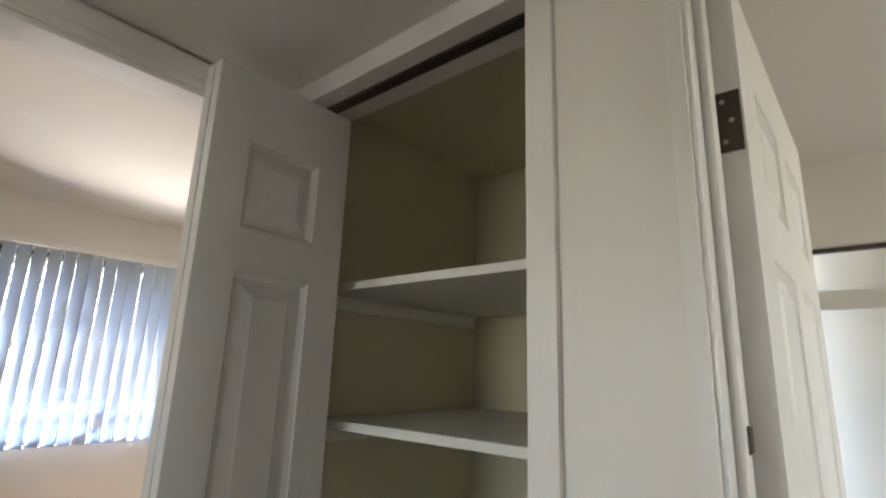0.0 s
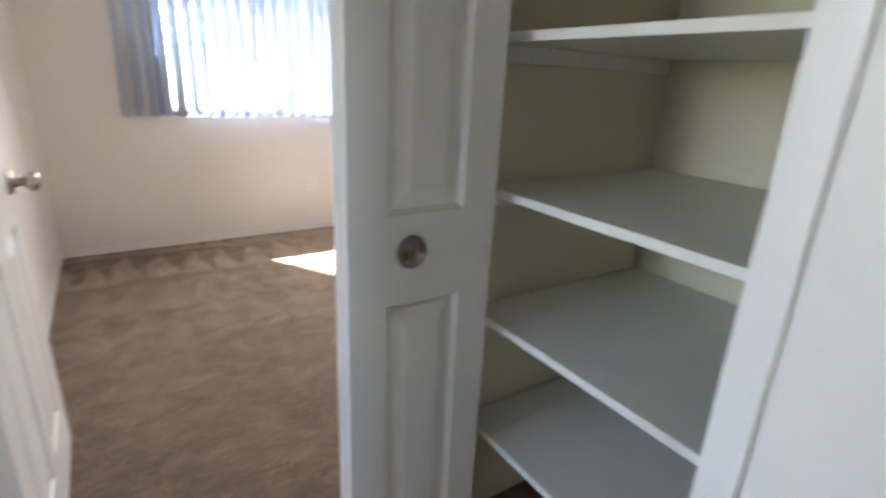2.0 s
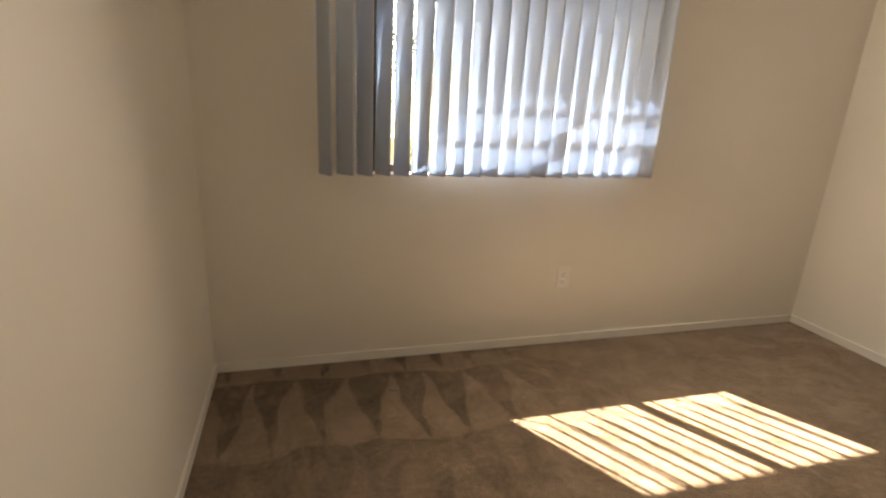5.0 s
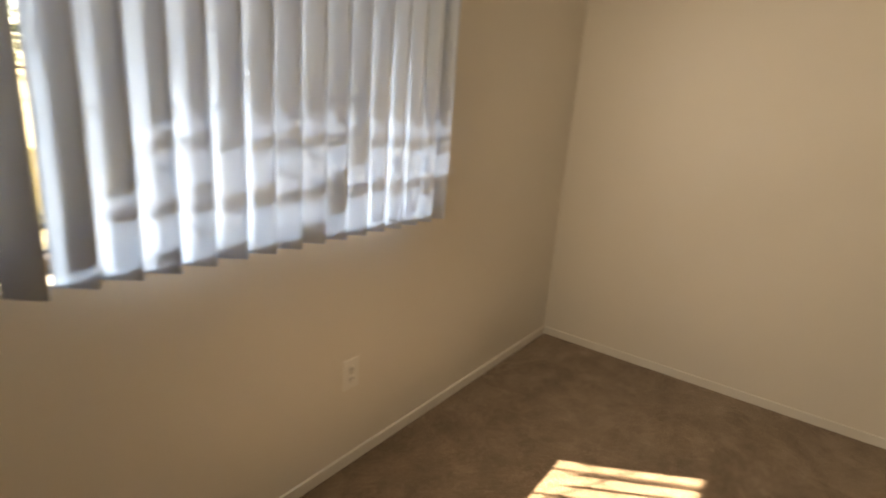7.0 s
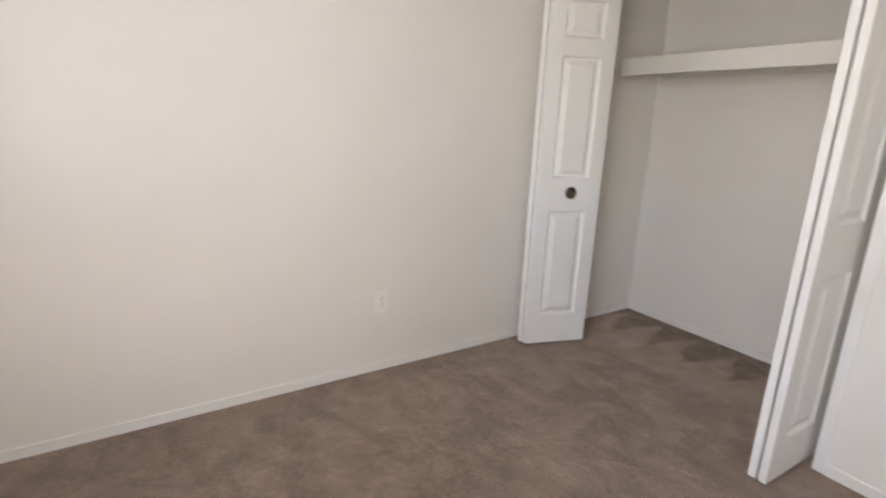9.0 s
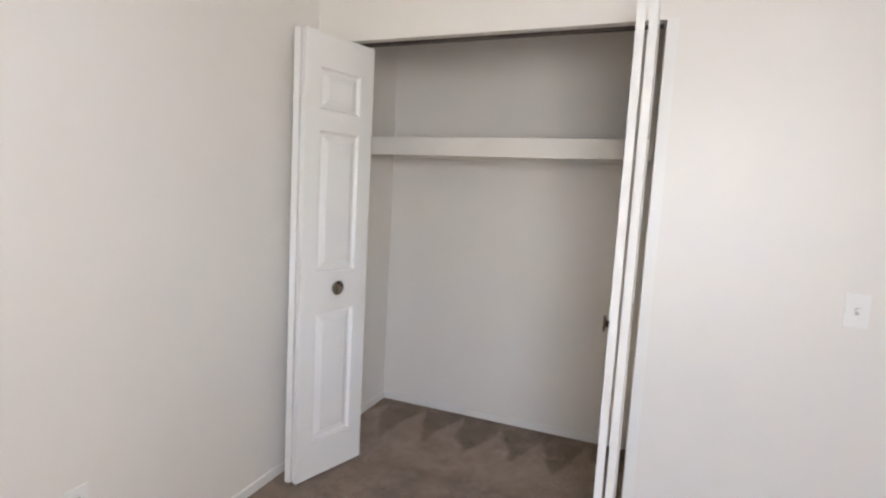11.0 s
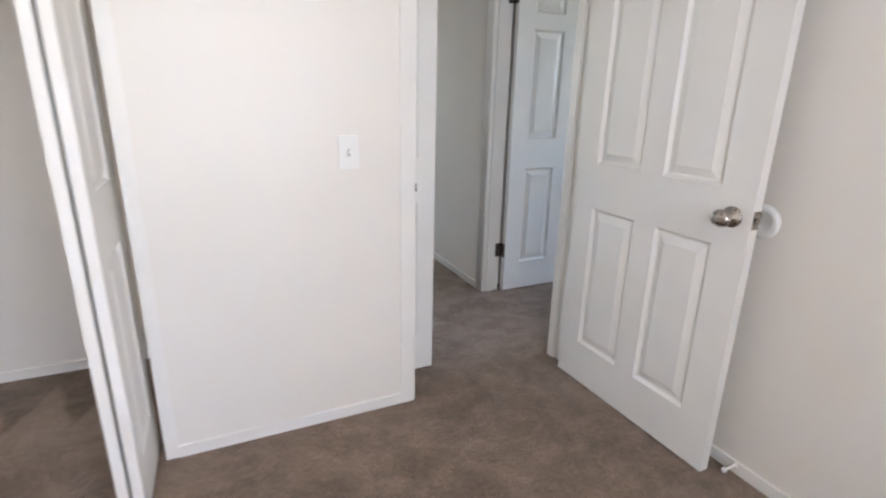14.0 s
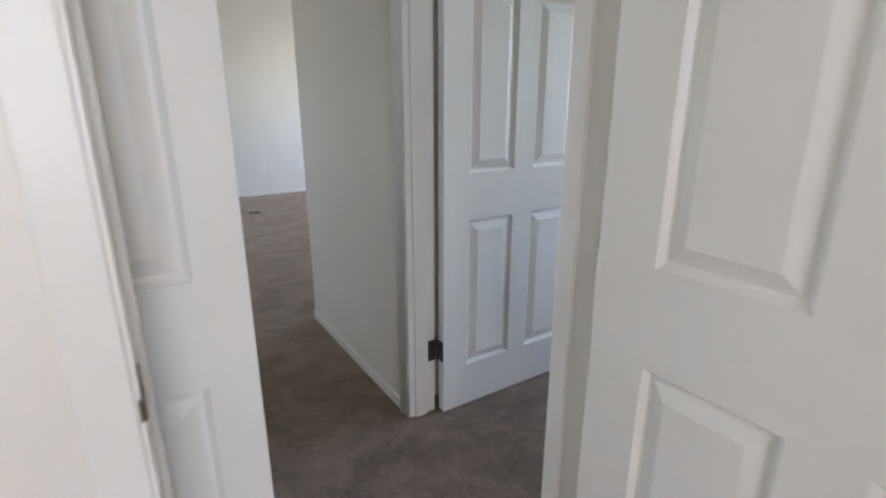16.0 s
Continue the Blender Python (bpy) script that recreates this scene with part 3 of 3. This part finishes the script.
MX = 1.36
bm = bmesh.new()
box(bm, MX - 0.022, MX + 0.022, FY + 0.004, FY + 0.046, WIN_LO + 0.035, WIN_HI - 0.04)
part("meeting_stile", bm, M_BRONZE, window)
for a, b, y in ((WIN_A + fw, MX - 0.022, FY + 0.015), (MX + 0.022, WIN_B - fw, FY + 0.033)):
    bm = bmesh.new()
    box(bm, a, b, y, y + 0.004, WIN_LO + 0.035, WIN_HI - 0.04)
    pane = part("pane", bm, M_GLASS, window, "clear glass pane")
    pane.visible_shadow = False
bm = bmesh.new()
box(bm, WIN_A + 0.002, WIN_B - 0.002, L - 0.006, FY - 0.002, WIN_LO, WIN_LO + 0.004)
part("window_sill", bm, M_TRIM, window)

# wrought-iron guard outside the pane
guard = tagged(new("window_guard"), "black wrought-iron security grille outside the window", "window guard")
GY = L + 0.19
for z in (WIN_LO + 0.02, WIN_HI - 0.03):
    bm = bmesh.new()
    box(bm, WIN_A - 0.04, WIN_B + 0.04, GY - 0.006, GY + 0.006, z - 0.007, z + 0.007)
    part("rail", bm, M_IRON, guard)
for x in np.linspace(WIN_A + 0.01, WIN_B - 0.01, 8):
    bm = bmesh.new()
    tube(bm, [(float(x), GY, WIN_LO + 0.02), (float(x), GY, WIN_HI - 0.02)], 0.0065)
    part("bar", bm, M_IRON, guard)

# crossing wrought bars, gently curved, laid over the uprights on both sides
for s, off, rad in ((1, 0.011, 0.0040), (-1, -0.010, 0.0020)):
    for k in range(-3, 5):
        pts = []
        for i in range(25):
            z = WIN_LO + 0.03 + (WIN_HI - WIN_LO - 0.06) * i / 24
            x = 1.30 + s * (0.375 * k - 0.42 + 0.72 * (z - WIN_LO)) + 0.012 * math.sin(12 * z + k)
            if WIN_A - 0.03 < x < WIN_B + 0.03:
                pts.append((x, GY + off, z))
        if len(pts) > 3:
            bm = bmesh.new()
            tube(bm, pts, rad, 6)
            part("cross_bar", bm, M_IRON, guard)
for x in (WIN_A - 0.03, WIN_B + 0.03):
    for z in (WIN_LO + 0.06, WIN_HI - 0.06):
        bm = bmesh.new()
        box(bm, x - 0.012, x + 0.012, L + 0.15, GY - 0.006, z - 0.012, z + 0.012)
        part("bracket", bm, M_IRON, guard)

# vertical blinds
blinds = tagged(new("vertical_blinds"), "white vinyl vertical blinds turned half open, hanging to the sill", "blinds")
BY, SLAT_W, SLAT_H = 2.838, 0.089, 1.225
bm = bmesh.new()
box(bm, 0.45, 2.06, BY - 0.02, BY + 0.022, 2.15, 2.185)
bevelled(bm, 0.003, 2)
part("head_rail", bm, M_PLASTIC, blinds)
for x in (0.75, 1.85):
    bm = bmesh.new()
    box(bm, x - 0.015, x + 0.015, BY + 0.022, L, 2.155, 2.187)
    part("bracket", bm, M_PLASTIC, blinds)


def slat_mesh():
    bm = bmesh.new()
    n = 8
    cols = []
    for i in range(n + 1):
        u = (i / n - 0.5) * SLAT_W
        sag = 0.0018 * (1 - (2 * i / n - 1) ** 2)
        cols.append([[bm.verts.new((u, sag + off, z)) for z in (0.0, SLAT_H)] for off in (0.0, 0.0009)])
    for a, b in zip(cols, cols[1:]):
        for k, flip in ((0, False), (1, True)):
            q = [a[k][0], b[k][0], b[k][1], a[k][1]]
            bm.faces.new(q[::-1] if flip else q).smooth = True
        for e in (0, 1):
            bm.faces.new((a[0][e], a[1][e], b[1][e], b[0][e]))
    for c in (cols[0], cols[-1]):
        bm.faces.new((c[0][0], c[0][1], c[1][1], c[1][0]))
    bmesh.ops.recalc_face_normals(bm, faces=bm.faces)
    return bm


rng = random.Random(4)
me = None
SUN_TURN = math.degrees(math.atan2(0.855, -0.518))
xs = [0.50, 0.58, 0.66] + [0.7366 + 0.0808 * i for i in range(17)]
for i, x in enumerate(xs):
    turn = SUN_TURN + 10 + rng.uniform(-1.0, 1.0) + (rng.uniform(-8, 8) if i < 2 else 0) - {3: 3, 4: 2}.get(i, 0)
    m = pose(x, BY, 0.914 + rng.uniform(-0.002, 0.002), rng.uniform(-0.25, 0.25), rng.uniform(-0.2, 0.2), turn)
    if me is None:
        slat = part("slat", slat_mesh(), M_SLAT, blinds, m=m)
        me = slat.data
    else:
        slat = new("slat", me)
        slat.parent, slat.matrix_basis = blinds, m
    bm = bmesh.new()
    box(bm, -0.006, 0.006, -0.001, 0.001, SLAT_H - 0.004, SLAT_H + 0.016)
    part("hook", bm, M_PLASTIC, slat)


# ---- small fittings ----
def plate_thing(name, label, category, m, w, h, details):
    """A wall plate in local x (width), z (height), standing out along -y."""
    root = tagged(new(name), label, category)
    root.matrix_basis = m
    bm = bmesh.new()
    box(bm, -w / 2, w / 2, -0.005, 0, -h / 2, h / 2)
    bevelled(bm, 0.002, 2)
    part("plate", bm, M_PLASTIC, root)
    details(root)
    return root


def outlet_details(root):
    for z in (-0.0195, 0.0195):
        bm = bmesh.new()
        lathe(bm, [(0.0, -0.0065), (0.0155, -0.0065), (0.0165, -0.005)], "y", (0, 0, z), 20)
        sock = part("socket", bm, M_PLASTIC, root)
        # thin dark blocks drawn as the shade in the socket slots
        bm = bmesh.new()
        for x, hh in ((-0.0055, 0.0045), (0.0055, 0.0055)):
            box(bm, x - 0.001, x + 0.001, -0.0072, -0.006, z + 0.002 - hh, z + 0.002 + hh)
        part("slot", bm, M_GAP_SHADE, sock)
    bm = bmesh.new()
    lathe(bm, [(0.0, -0.0062), (0.003, -0.006), (0.0035, -0.005)], "y", (0, 0, 0), 10)
    part("screw", bm, M_NICKEL, root)


def switch_details(root):
    # slot round the toggle, its grey painted in as shade
    bm = bmesh.new()
    box(bm, -0.0055, 0.0055, -0.0062, -0.004, -0.0125, 0.0125)
    part("toggle_slot_shade", bm, M_TOGGLE_SHADE, root)
    bm = bmesh.new()
    box(bm, -0.004, 0.004, -0.017, -0.006, -0.002, 0.009)
    bevelled(bm, 0.0012, 1)
    part("toggle", bm, M_PLASTIC, root)
    for z in (-0.03, 0.03):
        bm = bmesh.new()
        lathe(bm, [(0.0, -0.0062), (0.003, -0.006), (0.0035, -0.005)], "y", (0, 0, z), 10)
        part("screw", bm, M_PLASTIC, root)


OUT = "white double wall outlet"
plate_thing("wall_switch", "white toggle light switch beside the bedroom door", "light switch", pose(1.127, 0.0, 1.052, 0, 0, 180), 0.072, 0.116, switch_details)
plate_thing("wall_outlet", OUT + " under the window", "outlet", pose(1.706, L, 0.375, 0, 0, 0), 0.072, 0.116, outlet_details)
plate_thing("wall_outlet", OUT + " low on the east wall", "outlet", pose(W, 1.16, 0.375, 0, 0, -90), 0.072, 0.116, outlet_details)
plate_thing("wall_outlet", OUT + " in the living room", "outlet", pose(-0.755, -6.42, 0.385, 0, 0, 180), 0.072, 0.116, outlet_details)
plate_thing("wall_outlet", OUT + " in the living room", "outlet", pose(-1.27, -6.42, 0.375, 0, 0, 180), 0.072, 0.116, outlet_details)

bumper = tagged(new("door_bumper"), "white round rubber door stop on the wall behind the knob", "door stop")
bm = bmesh.new()
lathe(bm, [(0.0, 0), (0.055, 0), (0.055, 0.004), (0.049, 0.010), (0.034, 0.0125), (0.030, 0.009), (0.0, 0.008)], "x", n=36)
part("disc", bm, M_RUBBER, bumper)
bumper.matrix_basis = pose(0.0, 0.772, 0.89)

spring = tagged(new("baseboard_stop"), "small white door stop on the baseboard", "door stop")
bm = bmesh.new()
lathe(bm, [(0.0, 0.0), (0.011, 0.0), (0.011, 0.006), (0.005, 0.009), (0.005, 0.05), (0.009, 0.052), (0.009, 0.062), (0.0, 0.064)], "x", n=16)
part("post", bm, M_PLASTIC, spring)
spring.matrix_basis = pose(0.01, 0.86, 0.03)

chime = tagged(new("thermostat"), "small round white fitting high on the hall wall", "wall fitting")
bm = bmesh.new()
lathe(bm, [(0.0, 0), (0.045, 0), (0.045, 0.018), (0.040, 0.026), (0.0, 0.028)], "x", n=32)
part("cover", bm, M_PLASTIC, chime)
chime.matrix_basis = pose(0.0, -1.19, 1.985)

vent = tagged(new("ceiling_vent"), "white metal air grille over the bedroom door", "vent")
VX0, VX1, VZ0, VZ1 = 0.46, 0.815, 2.20, 2.40
bm = bmesh.new()
for b in ((VX0, VX1, 0, 0.008, VZ0, VZ0 + 0.03), (VX0, VX1, 0, 0.008, VZ1 - 0.03, VZ1), (VX0, VX0 + 0.03, 0, 0.008, VZ0 + 0.03, VZ1 - 0.03), (VX1 - 0.03, VX1, 0, 0.008, VZ0 + 0.03, VZ1 - 0.03)):
    box(bm, *b)
part("vent_frame", bm, M_TRIM, vent)
# dark sheet added behind the slats in place of the duct's shade
bm = bmesh.new()
box(bm, VX0 + 0.03, VX1 - 0.03, 0.0005, 0.002, VZ0 + 0.03, VZ1 - 0.03)
part("shade_sheet", bm, M_GAP_SHADE, vent)
for k in range(9):
    bm = bmesh.new()
    z = VZ0 + 0.038 + k * 0.0155
    box(bm, VX0 + 0.03, VX1 - 0.03, 0.0025, 0.0075, z, z + 0.004)
    part("slat", bm, M_TRIM, vent)

reg = tagged(new("floor_register"), "small dark metal register on the living room carpet", "vent")
bm = bmesh.new()
box(bm, -0.42, -0.30, -5.36, -5.28, 0.0, 0.012)
bevelled(bm, 0.004, 2)
part("grille", bm, M_BRONZE, reg)

bm = bmesh.new()
box(bm, 0.985, 1.003, -1.060, -1.046, 1.375, 1.405)
bevelled(bm, 0.002, 1)
part("catch_plate", bm, M_BRONZE, trim_3, "small dark metal catch")
bm = bmesh.new()
box(bm, 0.992, 1.006, -1.0495, -1.046, 1.09, 1.165)
part("latch_slot", bm, M_AGED, trim_3)


# ---- outside the window ----
structure("ground", [(-400, 400, L + 0.16, 900, -0.5, -0.25)], M_GROUND, "dry sunlit ground outside the window", "ground")
structure("exterior_wall", [(-9, 9, 9.0, 9.3, -0.25, 0.55)], M_STUCCO, "pale yellow stucco garden wall", "garden wall", 0.02)
structure("roof", [(-4.2, 4.2, -6.6, 3.51, 2.62, 2.72), (-4.2, 4.2, 3.49, 3.51, 2.55, 2.62)], M_EXT, "overhanging eave above the window", "roof")


def tree(x, y, h, r, seed):
    rg = random.Random(seed)
    root = tagged(new("tree"), "leafy green tree behind the garden wall", "tree", "trees in the yard")
    bm = bmesh.new()
    pts = [(x + 0.12 * math.sin(k * 0.9 + seed), y + 0.1 * math.cos(k * 1.3), -0.25 + h * 0.75 * k / 7) for k in range(8)]
    rings = []
    for k, p in enumerate(pts):
        rr = 0.16 * (1 - 0.75 * k / 7) * h / 5
        rings.append([bm.verts.new((p[0] + rr * math.cos(a), p[1] + rr * math.sin(a), p[2])) for a in np.linspace(0, 2 * math.pi, 10, endpoint=False)])
    for a, b in zip(rings, rings[1:]):
        for i in range(10):
            bm.faces.new((a[i], a[(i + 1) % 10], b[(i + 1) % 10], b[i])).smooth = True
    ends = []
    for k in range(14):
        base_p = Vector(pts[3 + k % 5])
        a = k * 2.4 + seed
        end = base_p + Vector((math.cos(a) * r * rg.uniform(0.5, 0.95), math.sin(a) * r * rg.uniform(0.5, 0.95), rg.uniform(0.3, 1.0) * h * 0.22))
        tube(bm, [base_p, base_p.lerp(end, 0.5) + Vector((0, 0, 0.12)), end], 0.022 * h / 5, 6)
        ends += [base_p.lerp(end, f) for f in (0.45, 0.7, 1.0)]
    part("trunk", bm, M_BARK, root)
    bm = bmesh.new()
    for e in ends:
        for _ in range(85):
            d = Vector((rg.gauss(0, 1), rg.gauss(0, 1), rg.gauss(0, 0.75))) * r * 0.2
            c = e + d
            s = rg.uniform(0.04, 0.085)
            u = Vector((rg.gauss(0, 1), rg.gauss(0, 1), rg.gauss(0, 1))).normalized()
            v = u.orthogonal().normalized()
            q = [c - u * s, c + v * s * 0.45, c + u * s, c - v * s * 0.45]
            bm.faces.new([bm.verts.new(p) for p in q])
    part("crown", bm, M_LEAF, root)


tree(0.4, 11.5, 4.6, 1.9, 1)
tree(3.6, 12.5, 5.2, 2.1, 2)
tree(6.6, 11.8, 4.8, 2.0, 3)
tree(-2.6, 12.6, 5.0, 2.0, 5)
